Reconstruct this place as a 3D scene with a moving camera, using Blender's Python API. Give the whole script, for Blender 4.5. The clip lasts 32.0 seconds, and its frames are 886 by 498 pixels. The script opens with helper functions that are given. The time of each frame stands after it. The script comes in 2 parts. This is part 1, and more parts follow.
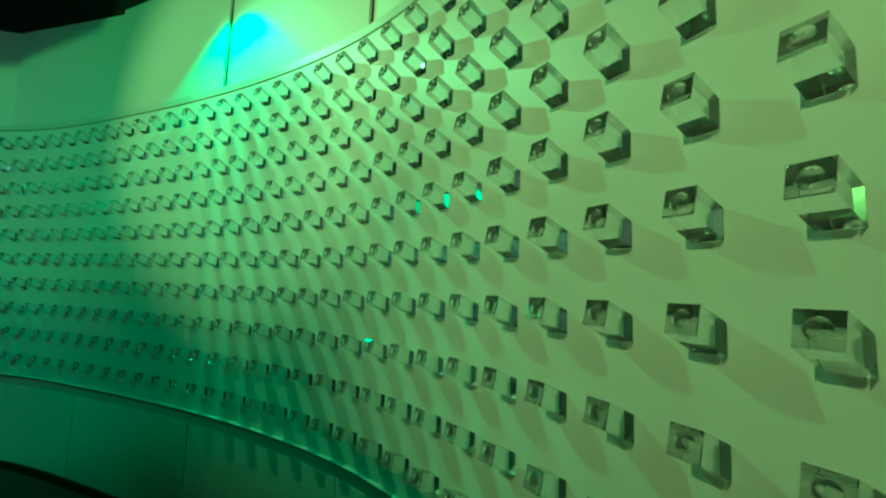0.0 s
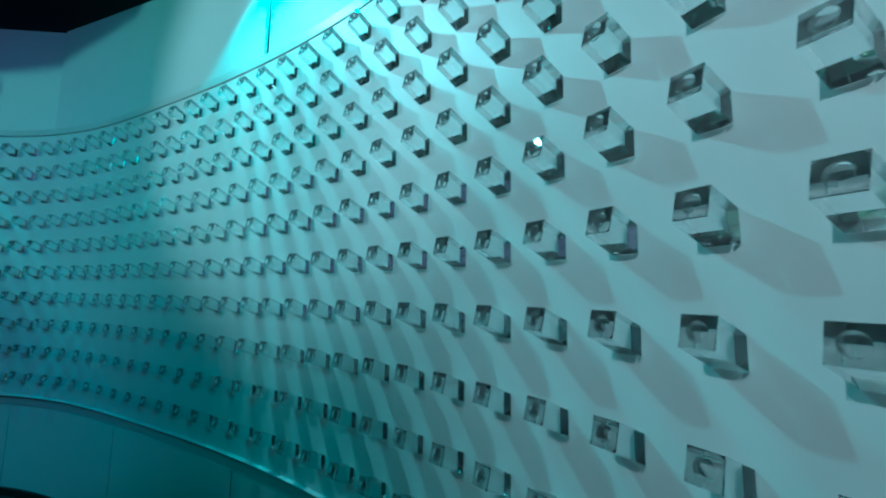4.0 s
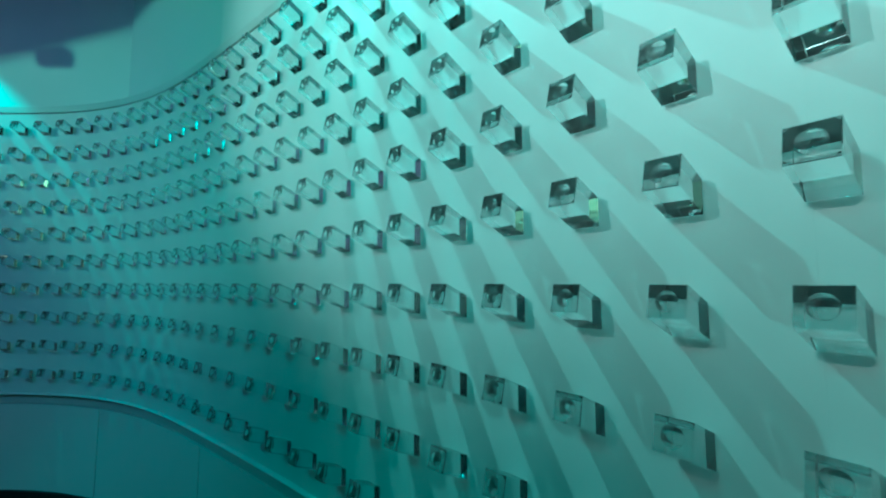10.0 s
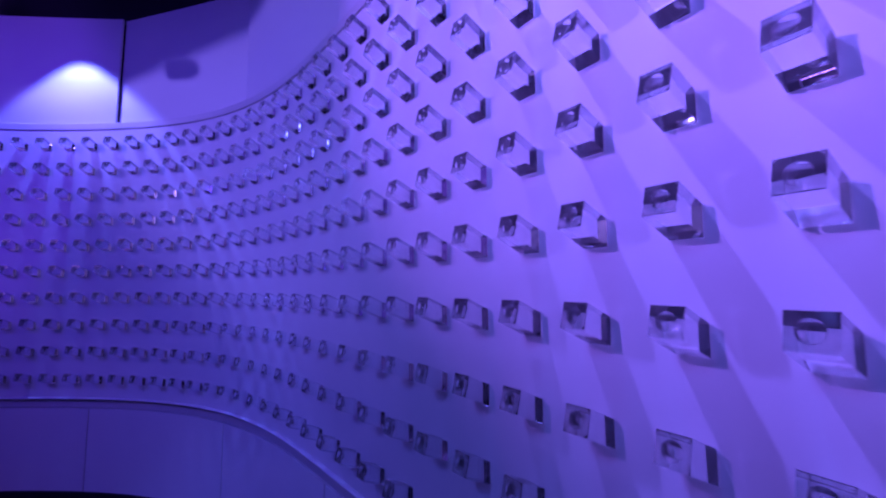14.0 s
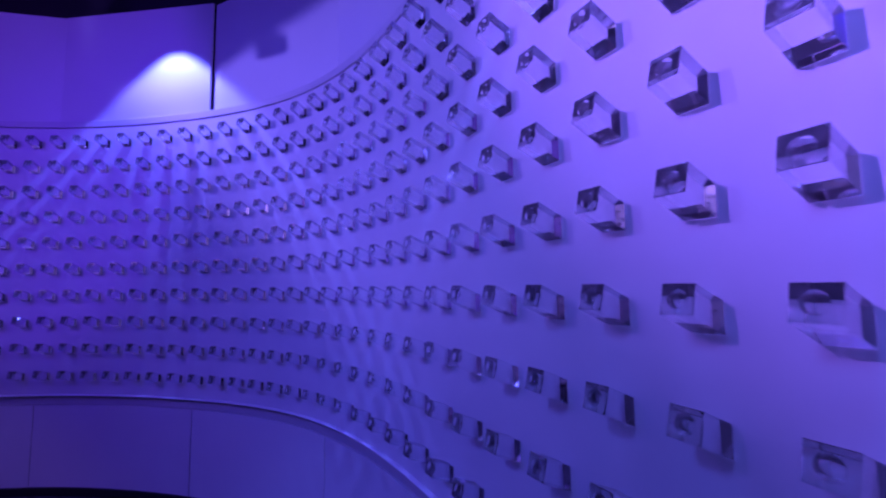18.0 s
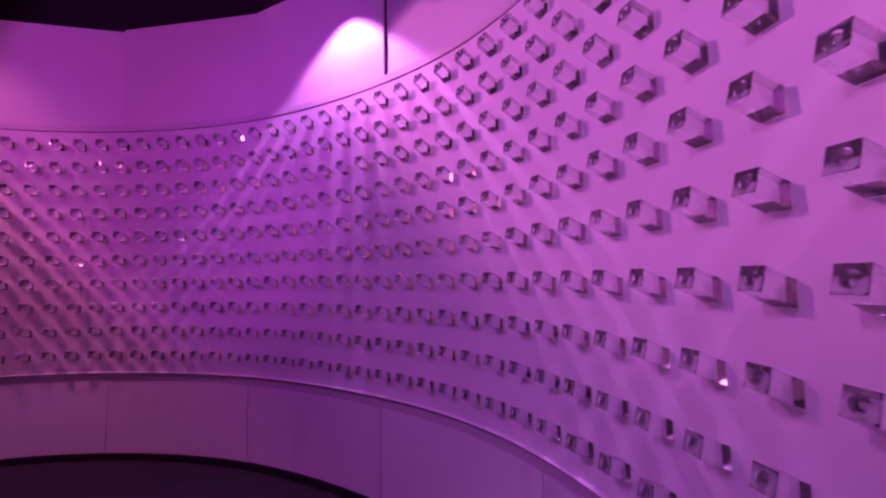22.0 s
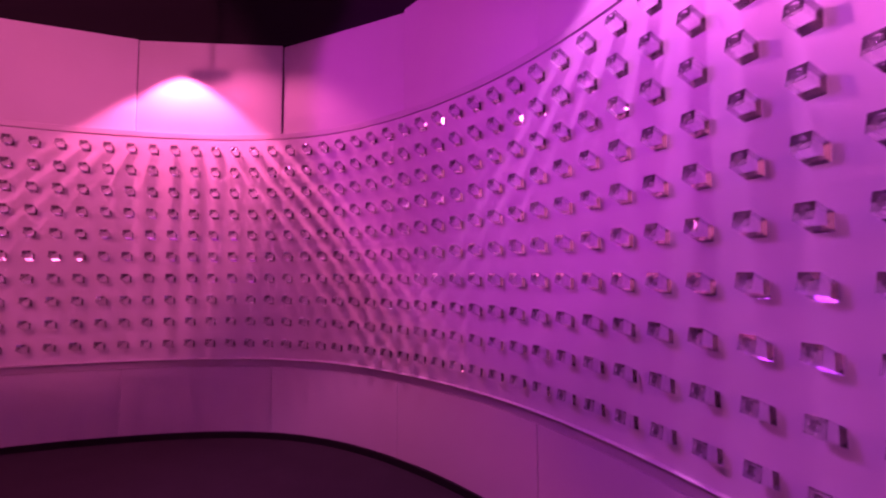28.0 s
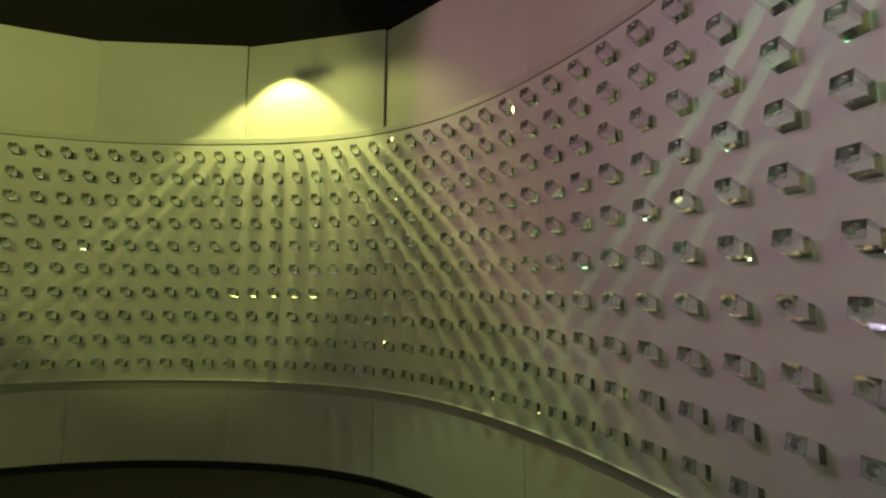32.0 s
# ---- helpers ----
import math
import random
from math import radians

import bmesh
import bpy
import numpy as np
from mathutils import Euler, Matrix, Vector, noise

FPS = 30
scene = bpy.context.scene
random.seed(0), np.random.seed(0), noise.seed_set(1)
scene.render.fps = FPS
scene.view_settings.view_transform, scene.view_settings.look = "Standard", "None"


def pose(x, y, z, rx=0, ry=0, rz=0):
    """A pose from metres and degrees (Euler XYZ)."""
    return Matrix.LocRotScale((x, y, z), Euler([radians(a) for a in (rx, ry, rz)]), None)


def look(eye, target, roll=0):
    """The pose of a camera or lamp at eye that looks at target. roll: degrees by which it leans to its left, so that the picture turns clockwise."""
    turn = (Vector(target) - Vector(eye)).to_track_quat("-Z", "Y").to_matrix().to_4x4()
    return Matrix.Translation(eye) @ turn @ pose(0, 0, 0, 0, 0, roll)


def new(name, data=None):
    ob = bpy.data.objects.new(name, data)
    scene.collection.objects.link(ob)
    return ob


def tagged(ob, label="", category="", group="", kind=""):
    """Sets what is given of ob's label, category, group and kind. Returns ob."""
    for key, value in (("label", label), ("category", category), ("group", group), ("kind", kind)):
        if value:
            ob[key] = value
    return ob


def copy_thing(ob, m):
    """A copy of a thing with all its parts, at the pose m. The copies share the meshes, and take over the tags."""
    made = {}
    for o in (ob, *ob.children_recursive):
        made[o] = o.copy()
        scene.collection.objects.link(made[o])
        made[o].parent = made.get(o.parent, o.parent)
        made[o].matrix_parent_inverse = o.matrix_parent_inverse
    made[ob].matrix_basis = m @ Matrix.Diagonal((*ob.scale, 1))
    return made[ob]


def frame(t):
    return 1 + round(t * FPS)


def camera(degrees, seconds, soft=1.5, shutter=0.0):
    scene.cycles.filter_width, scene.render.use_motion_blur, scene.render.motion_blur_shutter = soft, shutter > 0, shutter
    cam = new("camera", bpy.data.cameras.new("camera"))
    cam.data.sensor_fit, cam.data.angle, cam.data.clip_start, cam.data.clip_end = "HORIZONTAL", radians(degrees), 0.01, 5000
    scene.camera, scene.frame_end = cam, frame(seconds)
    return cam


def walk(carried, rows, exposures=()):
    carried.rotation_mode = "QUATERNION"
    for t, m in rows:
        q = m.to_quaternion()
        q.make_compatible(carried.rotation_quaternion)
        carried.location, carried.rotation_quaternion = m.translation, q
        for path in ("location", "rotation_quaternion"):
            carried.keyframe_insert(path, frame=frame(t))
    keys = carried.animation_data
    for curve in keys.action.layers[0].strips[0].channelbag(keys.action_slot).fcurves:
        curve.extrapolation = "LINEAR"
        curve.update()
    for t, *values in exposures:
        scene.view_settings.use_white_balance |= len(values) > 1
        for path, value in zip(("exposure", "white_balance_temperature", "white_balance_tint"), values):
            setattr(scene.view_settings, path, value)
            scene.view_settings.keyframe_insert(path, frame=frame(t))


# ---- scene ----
cam = camera(93.6, 32.0, 2.1, 0.4)

# seconds, x, y, z, yaw, pitch, roll
PATH = [
    (0.0, 0.093, 0.062, 1.622, 0.54, 5.96, -2.09),
    (0.5, 0.061, 0.130, 1.624, 0.23, 6.15, -1.65),
    (1.0, 0.004, 0.228, 1.630, 0.52, 6.24, -0.98),
    (1.5, -0.068, 0.330, 1.640, -0.36, 7.15, -0.19),
    (2.0, -0.123, 0.410, 1.633, -0.89, 6.49, -0.30),
    (2.5, -0.150, 0.481, 1.625, -0.50, 5.90, -1.03),
    (3.0, -0.170, 0.566, 1.628, 1.84, 6.00, -1.15),
    (3.5, -0.194, 0.673, 1.644, 4.92, 6.59, -0.93),
    (5.5, -0.357, 0.974, 1.622, 10.69, 6.16, -0.78),
    (6.0, -0.458, 1.057, 1.632, 12.07, 6.31, 0.35),
    (6.5, -0.539, 1.107, 1.636, 14.01, 6.32, 1.22),
    (7.0, -0.606, 1.154, 1.632, 14.95, 6.09, 0.52),
    (7.5, -0.647, 1.203, 1.630, 15.97, 5.04, 0.29),
    (8.0, -0.692, 1.280, 1.640, 18.44, 5.79, 0.21),
    (8.5, -0.737, 1.357, 1.646, 19.58, 6.64, 0.41),
    (9.0, -0.777, 1.449, 1.642, 19.20, 6.86, 0.50),
    (9.5, -0.811, 1.514, 1.626, 18.10, 5.43, 0.10),
    (10.0, -0.854, 1.568, 1.621, 16.78, 4.62, 0.01),
    (10.5, -0.925, 1.616, 1.635, 14.60, 5.69, 0.44),
    (11.0, -0.993, 1.654, 1.646, 13.20, 5.92, 0.72),
    (11.5, -1.067, 1.677, 1.652, 13.55, 5.05, 0.61),
    (12.0, -1.128, 1.691, 1.645, 14.81, 4.57, -0.06),
    (12.5, -1.183, 1.719, 1.641, 17.74, 4.11, -0.33),
    (13.0, -1.232, 1.765, 1.642, 21.61, 4.14, 0.13),
    (13.5, -1.291, 1.830, 1.650, 25.30, 4.53, 0.20),
    (14.0, -1.361, 1.923, 1.650, 28.62, 5.29, 0.11),
    (14.5, -1.412, 1.968, 1.635, 30.45, 5.72, -0.01),
    (16.5, -1.645, 2.120, 1.640, 32.02, 4.78, 1.64),
    (17.0, -1.732, 2.088, 1.625, 32.88, 4.59, 0.82),
    (17.5, -1.844, 2.186, 1.623, 35.81, 4.13, 0.28),
    (18.0, -1.938, 2.252, 1.619, 39.02, 4.99, 0.63),
    (18.5, -2.040, 2.337, 1.631, 42.45, 6.67, 0.21),
    (19.0, -2.118, 2.375, 1.622, 46.75, 5.39, -0.25),
    (19.5, -2.201, 2.398, 1.615, 49.62, 4.17, -0.70),
    (20.0, -2.321, 2.423, 1.609, 51.62, 3.79, -0.49),
    (20.5, -2.437, 2.436, 1.621, 53.06, 4.21, 0.25),
    (21.0, -2.544, 2.447, 1.623, 54.26, 4.77, 0.89),
    (21.5, -2.641, 2.482, 1.630, 56.35, 3.98, 0.96),
    (22.0, -2.731, 2.493, 1.608, 59.91, 3.54, 0.86),
    (22.5, -2.852, 2.546, 1.605, 64.02, 4.35, 0.94),
    (23.0, -2.961, 2.570, 1.606, 66.75, 5.54, -0.05),
    (23.5, -3.062, 2.599, 1.601, 70.56, 4.11, -0.36),
    (24.0, -3.159, 2.612, 1.598, 72.26, 3.53, 0.10),
    (24.5, -3.284, 2.614, 1.603, 73.88, 3.21, 0.50),
    (25.0, -3.436, 2.616, 1.605, 77.21, 4.93, 1.19),
    (25.5, -3.535, 2.597, 1.627, 79.45, 4.08, 1.74),
    (27.5, -3.951, 2.609, 1.616, 92.53, 5.34, 0.19),
    (28.0, -4.056, 2.592, 1.613, 96.78, 3.42, 0.06),
    (28.5, -4.189, 2.534, 1.606, 100.67, 2.61, 0.60),
    (29.0, -4.301, 2.507, 1.616, 102.08, 3.92, 0.91),
    (29.5, -4.409, 2.456, 1.623, 102.42, 4.13, 1.28),
    (30.0, -4.512, 2.425, 1.621, 103.55, 3.95, 2.02),
    (30.5, -4.652, 2.448, 1.634, 106.02, 5.02, 1.66),
    (31.0, -4.757, 2.443, 1.637, 108.26, 6.32, 0.62),
    (31.5, -4.872, 2.421, 1.640, 111.42, 6.26, -0.69),
    (32.0, -4.952, 2.363, 1.637, 113.28, 5.21, -0.40),
]
# seconds, stops, kelvin, tint: the colour-changing show as the camera records it
SHOW = [
    (0.0, -0.63, 11000, -162), (1.5, -0.63, 10000, -160), (2.0, -0.66, 3440, -133),
    (2.5, -0.65, 3550, -67), (3.0, -0.72, 3270, -59), (6.0, -0.48, 3150, -84), (9.0, -0.38, 3390, -80), (10.0, -0.38, 3400, -82),
    (10.5, -0.45, 3650, -58), (11.0, -0.68, 3620, 4), (11.5, -1.1, 4450, 82), (12.0, -1.25, 4620, 128), (13.0, -1.34, 4800, 158),
    (14.0, -1.4, 4830, 167), (17.0, -1.28, 4810, 168), (20.0, -1.27, 4820, 178), (21.0, -1.08, 5850, 246), (21.5, -1.0, 6700, 252),
    (22.0, -0.68, 8000, 332), (23.0, -0.55, 8750, 354), (25.5, -0.45, 8660, 357), (28.0, -0.28, 8850, 384), (30.1, -0.24, 8900, 383),
    (30.5, -0.1, 90000, 270), (31.0, 0.25, 95000, 55), (31.5, 0.2, 42000, -58), (32.0, 0.12, 16000, -48),
]
walk(cam, [(t, pose(x, y, z, 90 + pitch, roll, yaw)) for t, x, y, z, yaw, pitch, roll in PATH], SHOW)

# ---------------------------------------------------------------- plan
# the curved wall: s runs along it in metres, with a smoothly changing curvature
BENDS = (0.069, 0.069, 0.088, 0.249, 0.341, 0.136, 0.121, 0.056, 0.012, 0.254, 0.417, 0.373, 0.167, 0.201, 0.270, 0.216, 0.230, 0.407, 0.381, 0.213, 0.120, 0.209, 0.230, 0.225, 0.225)
S_FIRST, S_KNOT, STEP = -5.0586, 0.72266, 0.02
S_LAST = 15.4
HEADING, ORIGIN = 2.73704, (-2.2093, 3.2479)
_s = np.arange(S_FIRST - 1.2, S_LAST, STEP)
_k = np.interp(_s, S_FIRST + S_KNOT * np.arange(len(BENDS)), BENDS)
_th = np.cumsum(_k) * STEP
_zero = int(np.argmin(abs(_s)))
_th += HEADING - _th[_zero]
_x = np.cumsum(np.cos(_th)) * STEP
_y = np.cumsum(np.sin(_th)) * STEP
_x += ORIGIN[0] - _x[_zero]
_y += ORIGIN[1] - _y[_zero]


def on_wall(s, out=0.0):
    """The plan point at s on the curved wall, moved out of it by that much, and the wall's heading there."""
    a = float(np.interp(s, _s, _th))
    x, y = float(np.interp(s, _s, _x)), float(np.interp(s, _s, _y))
    return x - math.sin(a) * out, y + math.cos(a) * out, a


Z_FLOOR, Z_SKIRT, Z_LOW, Z_LEDGE, Z_TRIM, Z_PANEL, Z_CEIL = -0.030, 0.034, 0.676, 0.766, 3.008, 3.076, 4.06
Z_ROOF = 5.7
ROW_TOP, ROW_GAP, COL_ZERO, COL_GAP = 2.855, 0.21696, 0.6275, 0.2
JOINTS = (-6.15, -4.84, -3.45, -2.04, -0.62, 0.77, 2.14, 3.50, 4.915, 6.337, 7.81, 9.256, 10.68, 12.10, 13.52, 14.95, 15.28)

# ---------------------------------------------------------------- world and lights
world = bpy.data.worlds.new("world")
scene.world = world
world.use_nodes = True
world.node_tree.nodes["Background"].inputs[0].default_value = (0.0, 0.0, 0.0, 1)
world.node_tree.nodes["Background"].inputs[1].default_value = 0.0


def wall_point(s, z, out=0.0):
    x, y, _ = on_wall(s, out)
    return Vector((x, y, z))


def spot(name, at, aim, watts, colour, cone, blend=0.3, size=0.04):
    """at: s, out and z, or a plan point; aim: s, out, z."""
    data = bpy.data.lights.new(name, "SPOT")
    data.energy, data.color, data.spot_size, data.spot_blend, data.shadow_soft_size = watts, colour, radians(cone), blend, size
    ob = new(name, data)
    eye = at if isinstance(at, Vector) else wall_point(at[0], at[2], at[1])
    ob.matrix_world = look(tuple(eye), tuple(wall_point(aim[0], aim[2], aim[1])))
    return ob


CYAN, AZURE, BLUE, MAUVE = (0.52, 1.0, 0.98), (0.48, 0.84, 0.84), (0.42, 0.30, 0.92), (0.55, 0.22, 0.62)
WARM, SAND, ROSE, PINK, PALE = (1.0, 0.87, 0.55), (1.0, 0.94, 0.52), (1.0, 0.58, 0.60), (1.0, 0.66, 0.70), (0.95, 0.98, 0.80)
STREAK = (0.86, 0.86, 0.88)
DOWN, BEAM, FLOOD = "downlight", "beam_light", "flood"
KEY_AT = Vector((-6.75, -0.75, 5.0))
LAMPS = [
    (DOWN, (-0.75, 0.25, 3.88), (-0.80, 0.22, 0.0), 90, CYAN, 96, 0.25, 0.04),
    (DOWN, (0.10, 0.85, 4.15), (-2.05, 0.0, 2.0), 195, STREAK, 76, 0.8, 0.03),
    (DOWN, (3.80, 0.23, 3.86), (3.82, 0.21, 0.0), 76, CYAN, 96, 0.25, 0.04),
    (DOWN, (8.85, 0.29, 3.93), (8.80, 0.26, 0.0), 88, WARM, 100, 0.25, 0.04),
    (DOWN, (9.10, 0.85, 4.25), (7.70, 0.0, 2.75), 38, WARM, 58, 0.7, 0.05),
    (BEAM, KEY_AT, (1.80, 0.0, 4.6), 330, PALE, 66, 0.4, 0.03),
    (BEAM, Vector((-5.70, -1.85, 5.2)), (-0.8, 0.0, 3.0), 1170, PINK, 29, 0.7, 0.05),
    (BEAM, Vector((-4.30, -2.60, 5.2)), (-3.5, 0.0, 3.2), 1500, ROSE, 46, 0.9, 0.06),
    (FLOOD, Vector((-3.60, -1.40, 5.0)), (0.2, 0.0, 1.3), 250, AZURE, 74, 1.0, 0.40),
    (FLOOD, Vector((-5.20, -0.80, 4.3)), (3.0, 0.0, 1.9), 170, BLUE, 78, 1.0, 0.40),
    (FLOOD, Vector((-4.60, -1.20, 4.35)), (5.60, 0.0, 3.3), 180, MAUVE, 52, 0.35, 0.08),
    (FLOOD, Vector((-4.30, -0.70, 4.3)), (5.8, 0.0, 1.6), 40, MAUVE, 96, 1.0, 0.40),
    (FLOOD, Vector((-3.40, -1.20, 4.6)), (10.2, 0.0, 3.3), 118, SAND, 57, 0.25, 0.12),
]
for args in LAMPS:
    spot(*args)


# ---------------------------------------------------------------- materials
def material(name, colour, rough=0.6, metal=0.0, grain=0.06, scale=6.0, fine=180.0, bump=0.02, spec=0.5):
    m = bpy.data.materials.new(name)
    m.use_nodes = True
    nt = m.node_tree
    b = nt.nodes["Principled BSDF"]
    b.inputs["Roughness"].default_value, b.inputs["Metallic"].default_value, b.inputs["Specular IOR Level"].default_value = rough, metal, spec
    geo = nt.nodes.new("ShaderNodeTexCoord")
    big = nt.nodes.new("ShaderNodeTexNoise")
    big.inputs["Scale"].default_value, big.inputs["Detail"].default_value = scale, 5
    small = nt.nodes.new("ShaderNodeTexNoise")
    small.inputs["Scale"].default_value, small.inputs["Detail"].default_value = fine, 2
    nt.links.new(geo.outputs["Object"], big.inputs["Vector"])
    nt.links.new(geo.outputs["Object"], small.inputs["Vector"])
    ramp = nt.nodes.new("ShaderNodeMixRGB")
    ramp.inputs[1].default_value = (*[c * (1 - grain) for c in colour], 1)
    ramp.inputs[2].default_value = (*[min(1, c * (1 + grain)) for c in colour], 1)
    nt.links.new(big.outputs[0], ramp.inputs[0])
    nt.links.new(ramp.outputs[0], b.inputs["Base Color"])
    bp = nt.nodes.new("ShaderNodeBump")
    bp.inputs["Strength"].default_value, bp.inputs["Distance"].default_value = bump * 10, 0.002
    nt.links.new(small.outputs[0], bp.inputs["Height"])
    nt.links.new(bp.outputs[0], b.inputs["Normal"])
    return m


def glass_material(name, clear_part, rough=0.008):
    m = bpy.data.materials.new(name)
    m.use_nodes = True
    nt = m.node_tree
    b = nt.nodes["Principled BSDF"]
    b.inputs["Base Color"].default_value = (0.93, 0.96, 0.96, 1)
    b.inputs["Transmission Weight"].default_value = 1.0
    b.inputs["Roughness"].default_value, b.inputs["IOR"].default_value = rough, 1.62
    clear = nt.nodes.new("ShaderNodeBsdfTransparent")
    mix = nt.nodes.new("ShaderNodeMixShader")
    mix.inputs[0].default_value = clear_part
    nt.links.new(b.outputs[0], mix.inputs[1])
    nt.links.new(clear.outputs[0], mix.inputs[2])
    nt.links.new(mix.outputs[0], nt.nodes["Material Output"].inputs["Surface"])
    return m


M_BAND = material("painted_band", (0.74, 0.73, 0.70), 0.42, grain=0.10, scale=3.2, bump=0.005)
M_PANEL = material("painted_panel", (0.70, 0.69, 0.66), 0.5, grain=0.05, scale=2.0, bump=0.006)
M_TRIM = material("trim_paint", (0.62, 0.61, 0.58), 0.35)
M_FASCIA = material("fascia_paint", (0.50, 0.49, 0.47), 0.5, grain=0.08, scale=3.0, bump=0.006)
M_LEDGE = material("satin_ledge_paint", (0.82, 0.81, 0.79), 0.28, grain=0.04)
M_GAP = material("dark_gap", (0.02, 0.02, 0.02), 0.8)
M_SKIRT = material("black_skirting", (0.012, 0.012, 0.012), 0.5)
M_FLOOR = material("dark_carpet", (0.022, 0.02, 0.022), 0.95, grain=0.3, scale=4, fine=300, bump=0.1)
M_CEIL = material("black_ceiling", (0.008, 0.008, 0.008), 0.9)
M_INNER = material("charcoal_wall", (0.03, 0.03, 0.03), 0.8)
M_BACK = material("dark_grey_wall", (0.10, 0.10, 0.10), 0.8)
M_GLASS, M_SIDE, M_FRONT, M_EDGE = glass_material("clear_glass", 0.0), glass_material("clear_side_glass", 0.06), glass_material("clear_hollow_glass", 0.12, 0.02), glass_material("worn_glass_edge", 0.0, 0.12)


# ---------------------------------------------------------------- mesh helpers
def mesh_object(name, verts, faces, mat, parent=None, smooth=False):
    me = bpy.data.meshes.new(name)
    me.from_pydata(verts, [], faces)
    me.materials.append(mat)
    if smooth:
        for f in me.polygons:
            f.use_smooth = True
    me.update()
    ob = new(name, me)
    ob.parent = parent
    return ob


def strip(name, s0, s1, profile, mat, parent=None, step=0.05, flat=0.0, smooth=False, crease=0.4):
    """A closed profile of (out, z) swept along the curved wall from s0 to s1; flat: how far it is straight between its ends."""
    n = max(1, round((s1 - s0) / step))
    verts, faces, k = [], [], len(profile)
    for i in range(n + 1):
        s = s0 + (s1 - s0) * i / n
        for out, z in profile:
            x, y, _ = on_wall(s, out)
            if flat:
                (xa, ya, _), (xb, yb, _), f = on_wall(s0, out), on_wall(s1, out), i / n
                x, y = x + flat * (xa + (xb - xa) * f - x), y + flat * (ya + (yb - ya) * f - y)
            verts.append((x, y, z))
    for i in range(n):
        for j in range(k):
            a, b = i * k + j, i * k + (j + 1) % k
            faces.append((a, a + k, b + k, b))
    faces.append(tuple(range(k)))
    faces.append(tuple(range(n * k + k - 1, n * k - 1, -1)))
    ob = mesh_object(name, verts, faces, mat, parent, smooth)
    bm = bmesh.new()
    bm.from_mesh(ob.data)
    bmesh.ops.recalc_face_normals(bm, faces=bm.faces)
    bm.to_mesh(ob.data)
    bm.free()
    if smooth:
        ob.data.set_sharp_from_angle(angle=crease)
    return ob


# ---------------------------------------------------------------- structure
wall = tagged(new("wall_curved"), "curved display wall of pale painted panels with glass blocks", "wall", kind="structure")
S_A, S_B = S_FIRST - 1.1, S_LAST - 0.1
strip("backing", S_A, S_B, [(-0.24, Z_FLOOR), (-0.155, Z_FLOOR), (-0.155, Z_CEIL), (-0.24, Z_CEIL)], M_GAP, wall)
strip("upper_wall", S_A, S_B, [(-0.24, Z_CEIL + 0.002), (-0.10, Z_CEIL + 0.002), (-0.10, Z_ROOF), (-0.24, Z_ROOF)], M_CEIL, wall)
for a, b in zip(JOINTS, JOINTS[1:]):
    (xa, ya, _), (xb, yb, _), (xm, ym, _) = on_wall(a), on_wall(b), on_wall((a + b) / 2)
    back = -0.010 - math.hypot(xm - (xa + xb) / 2, ym - (ya + yb) / 2)
    strip("upper_panel", a + 0.003, b - 0.003, [(back - 0.019, Z_PANEL), (back, Z_PANEL), (back, Z_CEIL), (back - 0.019, Z_CEIL)], M_PANEL, wall, flat=0.95)
    strip("lower_panel", a + 0.004, b - 0.004, [(-0.045, Z_SKIRT), (-0.004, Z_SKIRT), (-0.004, Z_LOW), (-0.045, Z_LOW)], M_PANEL, wall)
    strip("band_panel", a + 0.09005, b + 0.08995, [(-0.045, Z_LEDGE), (0.0, Z_LEDGE), (0.0, Z_TRIM), (-0.045, Z_TRIM)], M_BAND, wall, smooth=True)
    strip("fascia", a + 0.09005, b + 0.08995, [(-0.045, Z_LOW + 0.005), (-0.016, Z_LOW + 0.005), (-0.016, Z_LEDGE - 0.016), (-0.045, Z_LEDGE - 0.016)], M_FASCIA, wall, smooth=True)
tagged(strip("trim_upper", S_A, S_B, [(-0.15, Z_TRIM + 0.007), (0.002, Z_TRIM + 0.007), (0.005, Z_TRIM + 0.010), (0.005, Z_PANEL - 0.007), (0.002, Z_PANEL - 0.004), (-0.15, Z_PANEL - 0.004)], M_TRIM, smooth=True), "pale painted trim rail above the glass blocks", "trim", kind="structure")
tagged(strip("trim_ledge", S_A, S_B, [(-0.045, Z_LEDGE - 0.014), (0.012, Z_LEDGE - 0.014), (0.017, Z_LEDGE - 0.012), (0.019, Z_LEDGE - 0.008), (0.017, Z_LEDGE - 0.005), (0.013, Z_LEDGE - 0.003), (-0.045, Z_LEDGE - 0.003)], M_LEDGE, smooth=True, crease=0.9), "satin ledge rail under the glass blocks", "trim", kind="structure")
tagged(strip("baseboard", S_A, S_B, [(-0.045, Z_FLOOR + 0.001), (0.010, Z_FLOOR + 0.001), (0.010, Z_SKIRT - 0.004), (-0.045, Z_SKIRT - 0.004)], M_SKIRT), "black skirting along the curved wall", "baseboard", kind="structure")


def slab(name, x0, x1, y0, y1, z0, z1, mat):
    v = [(x, y, z) for z in (z0, z1) for y in (y0, y1) for x in (x0, x1)]
    f = [(0, 2, 3, 1), (4, 5, 7, 6), (0, 1, 5, 4), (2, 6, 7, 3), (0, 4, 6, 2), (1, 3, 7, 5)]
    return mesh_object(name, v, f, mat)


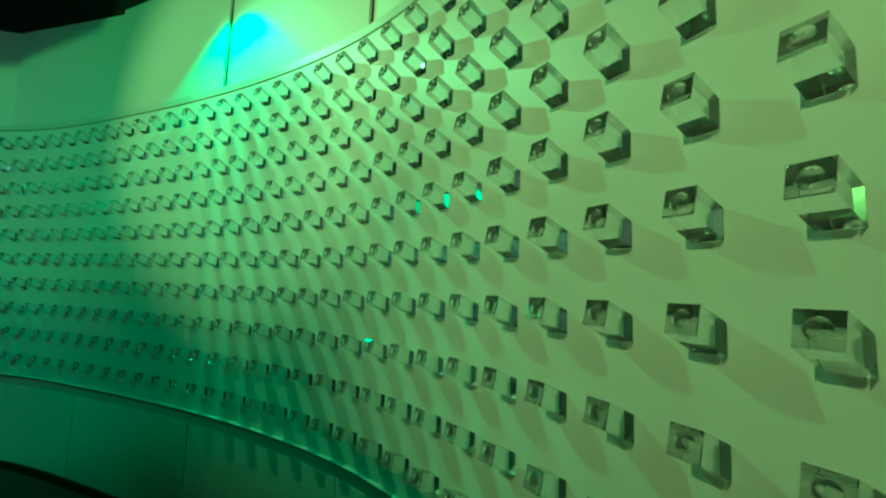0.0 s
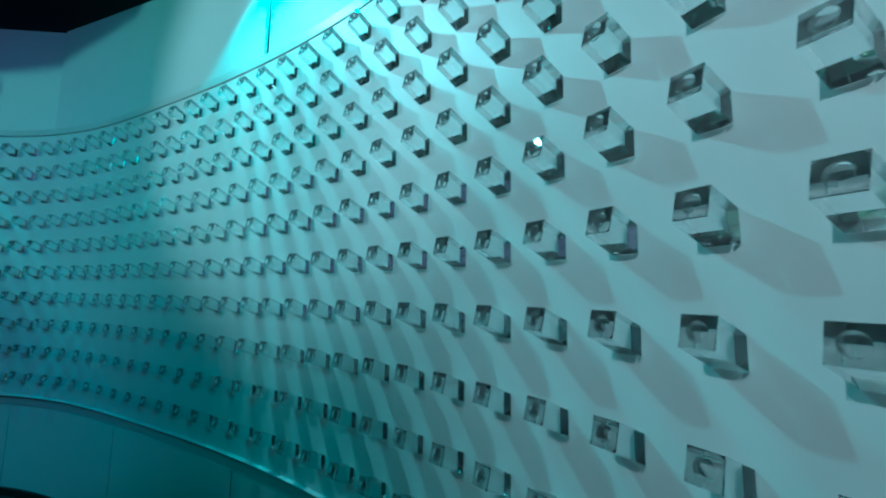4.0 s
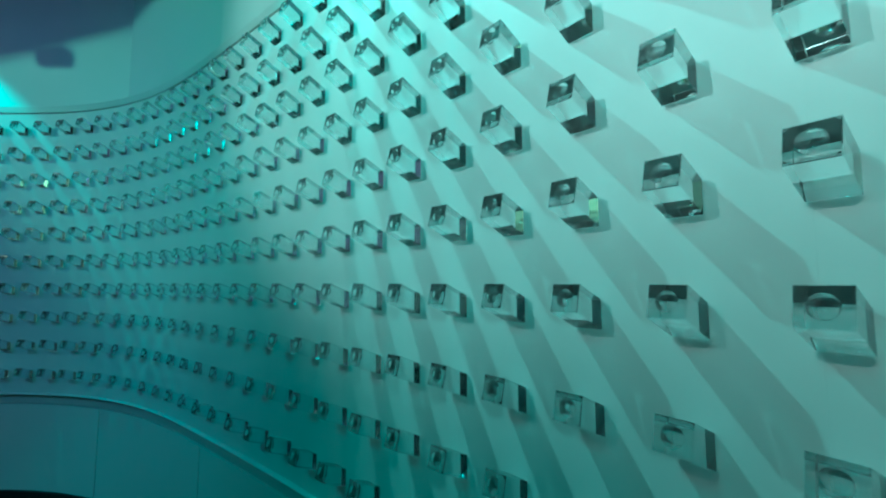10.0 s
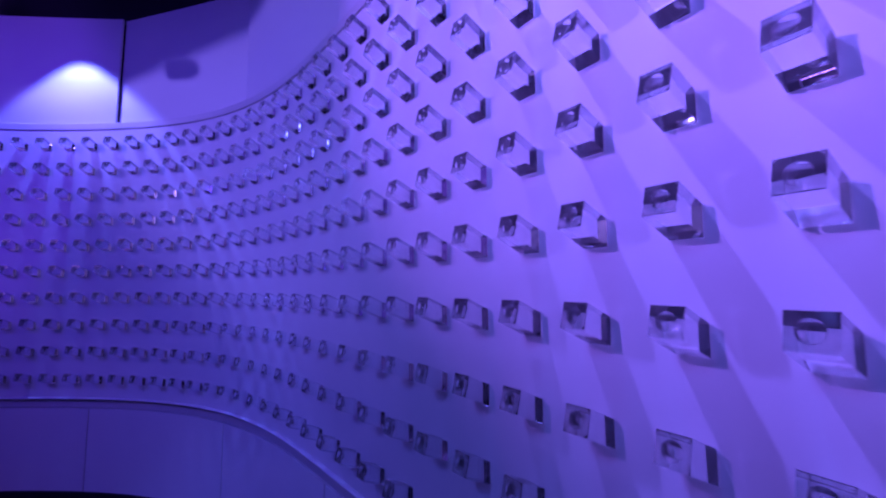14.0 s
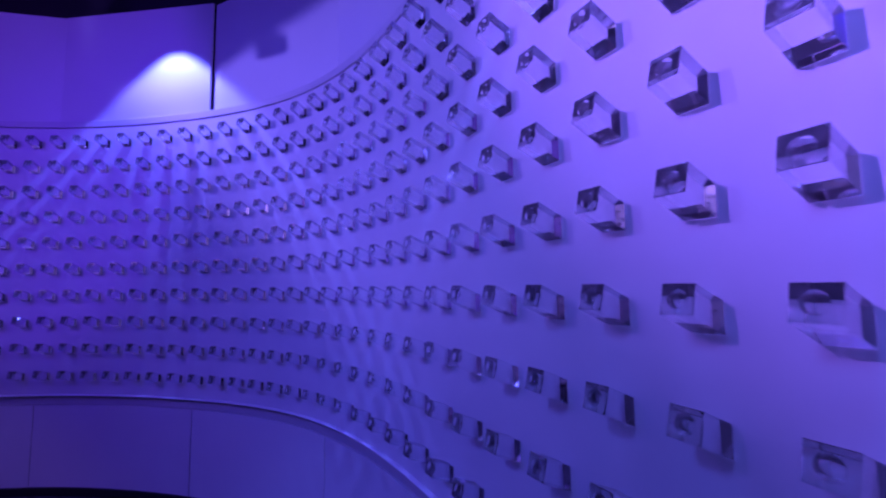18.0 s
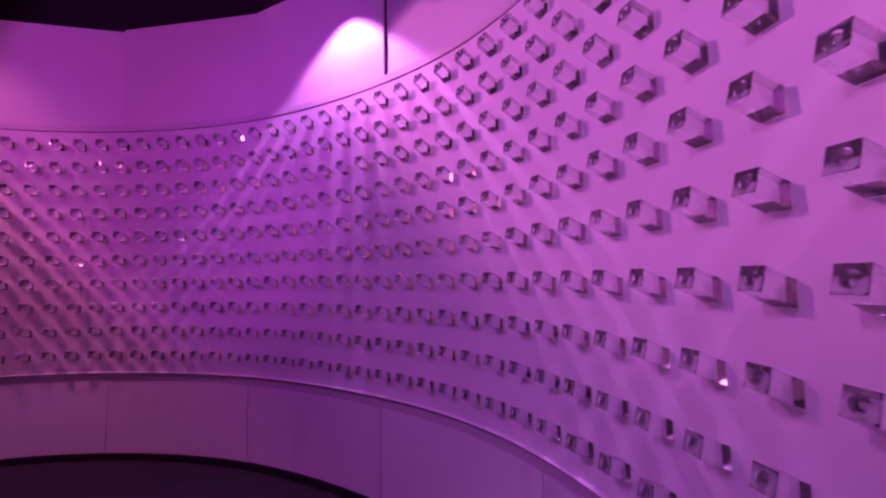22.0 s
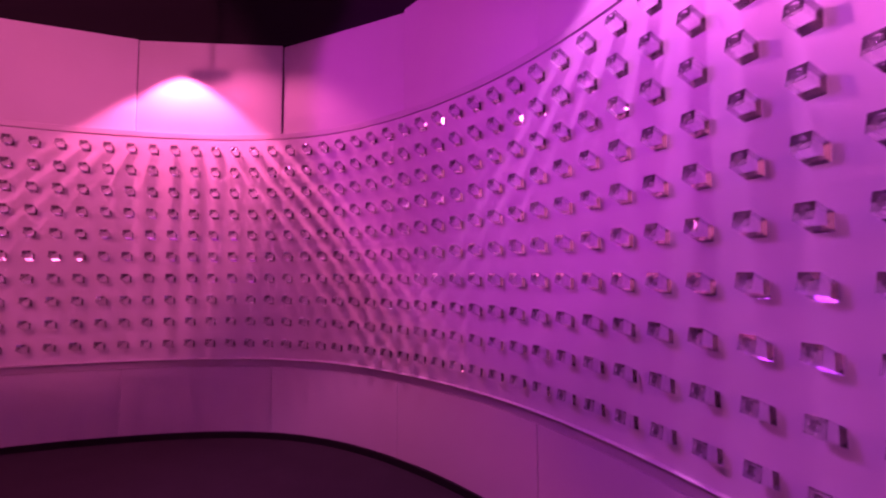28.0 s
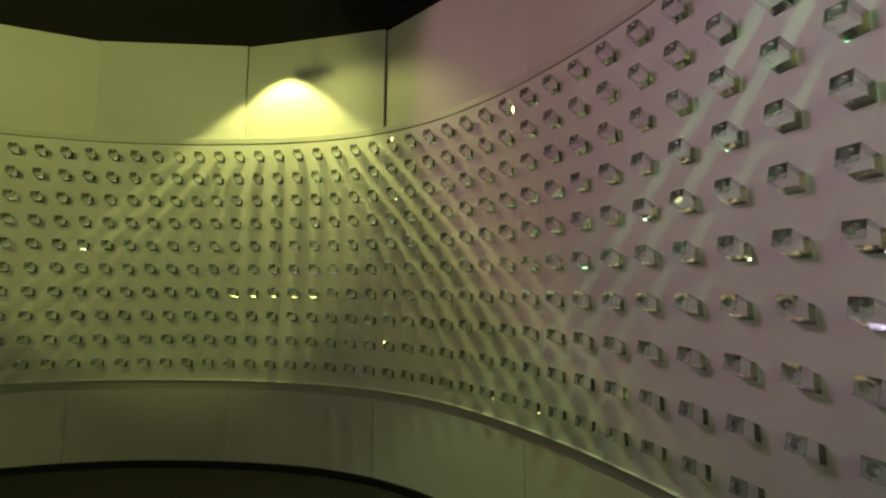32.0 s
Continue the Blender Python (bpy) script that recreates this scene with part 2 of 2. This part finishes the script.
X0, X1, Y0, Y1 = -10.5, 3.2, -7.0, 6.2
tagged(slab("floor", X0, X1, Y0, Y1, Z_FLOOR - 0.1, Z_FLOOR, M_FLOOR), "dark carpeted floor", "floor", kind="structure")
tagged(slab("ceiling", X0, X1, Y0, Y1, Z_ROOF, Z_ROOF + 0.1, M_CEIL), "black painted ceiling", "ceiling", kind="structure")
for nm, b in (("wall_south", (X0, X1, Y0 - 0.1, Y0)), ("wall_north", (X0, X1, Y1, Y1 + 0.1)), ("wall_west", (X0 - 0.1, X0, Y0, Y1)), ("wall_east", (X1, X1 + 0.1, Y0, Y1))):
    tagged(slab(nm, *b, Z_FLOOR, Z_ROOF, M_BACK), "plain dark grey wall closing the room", "wall", kind="structure")


def added_inner_wall():
    """Added, unseen dark wall across the walk, curved in plan; darkens the glass's reflections."""
    knots = [Vector(p) for p in ((-0.45, -2.2), (-0.62, -0.7), (-0.88, 0.2), (-1.35, 0.92), (-2.05, 1.38), (-3.05, 1.58), (-4.0, 1.52), (-4.45, 1.15), (-4.5, 0.5))]
    line = []
    for i in range(1, len(knots) - 2):
        a, b, c, d = knots[i - 1:i + 3]
        for k in range(8):
            t = k / 8
            line.append(0.5 * (2 * b + (c - a) * t + (2 * a - 5 * b + 4 * c - d) * t * t + (3 * b - a - 3 * c + d) * t ** 3))
    verts, faces = [], []
    for i, p in enumerate(line):
        along = (line[min(i + 1, len(line) - 1)] - line[max(i - 1, 0)]).normalized()
        side = Vector((along.y, -along.x)) * 0.05
        verts += [(*(p + side), Z_FLOOR), (*(p + side), 1.96), (*(p - side), 1.96), (*(p - side), Z_FLOOR)]
    for i in range(len(line) - 1):
        faces += [(i * 4 + j, i * 4 + (j + 1) % 4, i * 4 + 4 + (j + 1) % 4, i * 4 + 4 + j) for j in range(4)]
    faces += [(0, 3, 2, 1), tuple(len(verts) - 4 + j for j in range(4))]
    return tagged(mesh_object("wall_inner_added", verts, faces, M_INNER), "unseen charcoal wall across the walk, added to darken the glass's reflections", "wall", kind="structure")


added_inner_wall()


# ---------------------------------------------------------------- ceiling fittings, and a sheet added to shade the upper panels
M_BLACK = material("matt_black_metal", (0.015, 0.015, 0.016), 0.55, 0.0, grain=0.15, scale=30)


def box_verts(w, d, h, bev):
    bm = bmesh.new()
    bmesh.ops.create_cube(bm, size=1.0)
    bmesh.ops.scale(bm, vec=(w, d, h), verts=bm.verts)
    bmesh.ops.bevel(bm, geom=bm.edges, offset=bev, segments=2, affect="EDGES")
    return bm


def part(name, bm, mat, parent, at=None):
    me = bpy.data.meshes.new(name)
    bm.to_mesh(me)
    bm.free()
    me.materials.append(mat)
    ob = new(name, me)
    ob.parent = parent
    if at is not None:
        ob.matrix_local = at
    return ob


def hanging_spotlight():
    """A flat black lamp head on a rod, hung in the way of the beam light."""
    goal = wall_point(2.84, 3.50)
    c = KEY_AT.lerp(goal, 0.52)
    away = goal - c
    lamp = tagged(new("spotlight"), "small flat black spotlight hung on a rod from the ceiling", "spotlight")
    lamp.matrix_world = Matrix.Translation((c.x, c.y, Z_ROOF)) @ Matrix.Rotation(math.atan2(away.y, away.x), 4, "Z")
    drop = c.z - Z_ROOF
    part("head", box_verts(0.05, 0.155, 0.075, 0.012), M_BLACK, lamp, Matrix.Translation((0, 0, drop)) @ Matrix.Rotation(radians(-8), 4, "X"))
    rod = bmesh.new()
    bmesh.ops.create_cone(rod, cap_ends=True, segments=12, radius1=0.009, radius2=0.009, depth=-drop - 0.02)
    part("rod", rod, M_BLACK, lamp, Matrix.Translation((0, -0.012, drop / 2 + 0.01)))
    rose = bmesh.new()
    bmesh.ops.create_cone(rose, cap_ends=True, segments=20, radius1=0.03, radius2=0.035, depth=0.014)
    part("ceiling_rose", rose, M_BLACK, lamp, Matrix.Translation((0, -0.012, -0.008)))
    return lamp


def added_shield():
    """Added, unseen black sheet on two rods; cuts the beam light along the upper panels."""
    lows = [KEY_AT.lerp(wall_point(s, z, -0.022), 0.32) for s, z in ((4.7, 3.34), (3.47, 3.50), (2.06, 3.78), (1.1, 3.97))]
    mid = (lows[1] + lows[2]) / 2
    side = (lows[0] - lows[-1]).cross(Vector((0, 0, 1))).normalized() * 0.003
    shield = tagged(new("added_shield"), "unseen matt black sheet on rods, added to shade the upper panels", "light shield")
    shield.matrix_world = Matrix.Translation((mid.x, mid.y, Z_ROOF))
    base, top = Vector((mid.x, mid.y, Z_ROOF)), Z_ROOF - 0.65
    sheet = bmesh.new()
    rows = [[sheet.verts.new(tuple(Vector((p.x, p.y, z)) + o - base)) for o in (-side, side) for z in (p.z, top)] for p in lows]
    for a, b in zip(rows, rows[1:]):
        for i, j in ((0, 1), (1, 3), (3, 2), (2, 0)):
            sheet.faces.new((a[i], a[j], b[j], b[i]))
    sheet.faces.new([rows[0][i] for i in (0, 2, 3, 1)])
    sheet.faces.new([rows[-1][i] for i in (0, 1, 3, 2)])
    bmesh.ops.recalc_face_normals(sheet, faces=sheet.faces)
    part("sheet", sheet, M_BLACK, shield)
    for p in (lows[1], lows[2]):
        rod = bmesh.new()
        bmesh.ops.create_cone(rod, cap_ends=True, segments=10, radius1=0.005, radius2=0.005, depth=0.66)
        part("rod", rod, M_BLACK, shield, Matrix.Translation((p.x - mid.x, p.y - mid.y, -0.33)))
    return shield


def glow_material():
    m = bpy.data.materials.new("lit_diffuser")
    m.use_nodes = True
    b = m.node_tree.nodes["Principled BSDF"]
    b.inputs["Base Color"].default_value = (0.8, 0.8, 0.8, 1)
    b.inputs["Emission Color"].default_value = (1.0, 0.93, 0.82, 1)
    b.inputs["Emission Strength"].default_value = 14.0
    return m


def ceiling_light():
    """A lit oblong lamp hung just under the ceiling."""
    x, y, a = on_wall(9.06, 1.00)
    lamp = tagged(new("ceiling_light"), "lit oblong lamp in a black housing hung from the ceiling", "ceiling light")
    lamp.matrix_world = Matrix.Translation((x, y, Z_ROOF)) @ Matrix.Rotation(a, 4, "Z")
    drop = 3.885 - Z_ROOF
    part("housing", box_verts(0.28, 0.13, 0.07, 0.006), M_BLACK, lamp, Matrix.Translation((0, 0, drop + 0.04)))
    part("diffuser", box_verts(0.25, 0.10, 0.012, 0.003), glow_material(), lamp, Matrix.Translation((0, 0, drop + 0.001)))
    stem = bmesh.new()
    bmesh.ops.create_cone(stem, cap_ends=True, segments=12, radius1=0.012, radius2=0.012, depth=-drop - 0.07)
    part("stem", stem, M_BLACK, lamp, Matrix.Translation((0, 0, drop / 2 + 0.035)))
    return lamp


hanging_spotlight()
added_shield()
ceiling_light()


# ---------------------------------------------------------------- glass blocks
# each block is a slanted prism of solid clear glass, set against the wall, with a round hollow in its front
HALF, RISE, GAP = 0.0312, 0.42, 0.0012
REACH, BITE, FACE_LEAN = 0.088, 0.0185, radians(14)


def slanted(x, out, up):
    """A point of the block: x along the wall, out of it, and up from the slanted axis."""
    return (x, out, up + RISE * out)


def on_face(x, z, depth=0.0):
    """A point of the block's front, which leans back a little; depth: how far behind the face."""
    c, n = math.cos(FACE_LEAN), math.sin(FACE_LEAN)
    return (x, REACH - z * n - depth * c, RISE * REACH + z * c - depth * n)


def square(h, seg, tall=1.0):
    out = []
    for i in range(seg):
        a = 2 * math.pi * (i + 0.5) / seg
        q = h / max(abs(math.cos(a)), abs(math.sin(a)))
        out.append((q * math.cos(a), q * math.sin(a) * tall))
    return out


def corners(h, tall=1.0):
    return [(-h, -h * tall), (h, -h * tall), (h, h * tall), (-h, h * tall)]


def block_meshes():
    """The clear prism with worn edges, and its front with a round hollow."""
    h, bev, tall = HALF, 0.0014, 0.93
    rings = [[slanted(x, GAP, z) for x, z in corners(h - bev)], [slanted(x, GAP + bev, z) for x, z in corners(h)],
             [on_face(x, z, bev) for x, z in corners(h, tall)], [on_face(x, z) for x, z in corners(h - bev, tall)]]
    verts = [v for r in rings for v in r]
    faces = [(0, 1, 2, 3)] + [(k * 4 + i, k * 4 + (i + 1) % 4, k * 4 + 4 + (i + 1) % 4, k * 4 + 4 + i) for k in range(3) for i in range(4)]
    body = pick("body", verts, faces, M_GLASS)
    body.materials.append(M_EDGE)
    slots = [1 if f.area < 0.25 * h * h else 0 for f in body.polygons]
    body.polygons.foreach_set("material_index", slots)
    side = body.copy()
    side.name = "top_and_sides"
    side.materials[0] = M_SIDE
    for me, keep in ((body, False), (side, True)):
        bm = bmesh.new()
        bm.from_mesh(me)
        drop = [f for f in bm.faces if (f.material_index == 0 and (abs(f.normal.x) > 0.5 or f.normal.z > 0.5)) != keep]
        bmesh.ops.delete(bm, geom=drop, context="FACES")
        bm.to_mesh(me)
        bm.free()
    seg = 24
    rings = [[on_face(x, z) for x, z in square(h - bev, seg, tall)]]
    for k in range(6):
        t = k / 6 * math.pi / 2
        r, d = BITE * math.cos(t), BITE * 0.85 * math.sin(t)
        rings.append([on_face(r * math.cos(2 * math.pi * (i + 0.5) / seg), r * math.sin(2 * math.pi * (i + 0.5) / seg), d) for i in range(seg)])
    verts = [v for r in rings for v in r] + [on_face(0, 0, BITE * 0.85)]
    faces = [(k * seg + i, k * seg + (i + 1) % seg, (k + 1) * seg + (i + 1) % seg, (k + 1) * seg + i) for k in range(len(rings) - 1) for i in range(seg)]
    last = (len(rings) - 1) * seg
    faces += [(last + i, last + (i + 1) % seg, len(verts) - 1) for i in range(seg)]
    front = pick("front", verts, faces, M_FRONT)
    front.polygons.foreach_set("use_smooth", [len(f.vertices) == 3 or i >= seg for i, f in enumerate(front.polygons)])
    return body, side, front


def pick(name, verts, faces, mat):
    """A mesh with its faces turned outwards."""
    me = bpy.data.meshes.new(name)
    me.from_pydata(verts, [], faces)
    bm = bmesh.new()
    bm.from_mesh(me)
    bmesh.ops.recalc_face_normals(bm, faces=bm.faces)
    probe = max(bm.faces, key=lambda f: f.calc_center_median().y)
    if probe.normal.y < 0:
        bmesh.ops.reverse_faces(bm, faces=bm.faces)
    bm.to_mesh(me)
    bm.free()
    me.materials.append(mat)
    return me


BODY, SIDES, FRONT = block_meshes()


chance = random.Random(7)


def block_pose(col, row):
    """On the wall, a hair out of true about the wall's normal."""
    x, y, a = on_wall(COL_ZERO + COL_GAP * col)
    tilt = Matrix.Rotation(radians(chance.uniform(-0.6, 0.6)), 4, "Y")
    return Matrix.Translation((x, y, ROW_TOP - ROW_GAP * row)) @ Matrix.Rotation(a, 4, "Z") @ tilt


first = tagged(new("glass_block"), "slanted clear glass block with a round hollow in its front", "glass block", "glass blocks on the wall")
for nm, me in (("body", BODY), ("top_and_sides", SIDES), ("front", FRONT)):
    piece = new(nm, me)
    piece.parent = first
    piece.visible_shadow = nm != "body"
first.matrix_world = block_pose(-20, 3)


def joined(name, me, places, mat, label):
    """All the far blocks' copies of one piece as a single mesh."""
    vs, fs = [v.co.copy() for v in me.vertices], [tuple(p.vertices) for p in me.polygons]
    slots = [p.material_index for p in me.polygons]
    verts, faces = [], []
    for m in places:
        o = len(verts)
        verts += [m @ v for v in vs]
        faces += [tuple(i + o for i in f) for f in fs]
    ob = mesh_object(name, verts, faces, mat)
    for extra in list(me.materials)[1:]:
        ob.data.materials.append(extra)
    ob.data.polygons.foreach_set("material_index", slots * len(places))
    return tagged(ob, label, "glass blocks", kind="stuff")


far = []
for col in range(-29, 66):
    for row in range(10):
        m = block_pose(col, row)
        if (col, row) == (-20, 3):
            continue
        if -20 <= col < 40 and 3 <= row <= 7:
            copy_thing(first, m)
        else:
            far.append(m)
for nm, me, mat, label in (("glass_blocks", BODY, M_GLASS, "rows of slanted clear glass blocks on the wall"), ("glass_block_sides", SIDES, M_SIDE, "tops and sides of the rows of glass blocks"),
                           ("glass_block_fronts", FRONT, M_FRONT, "hollowed fronts of the rows of glass blocks")):
    joined(nm, me, far, mat, label).visible_shadow = me is not BODY
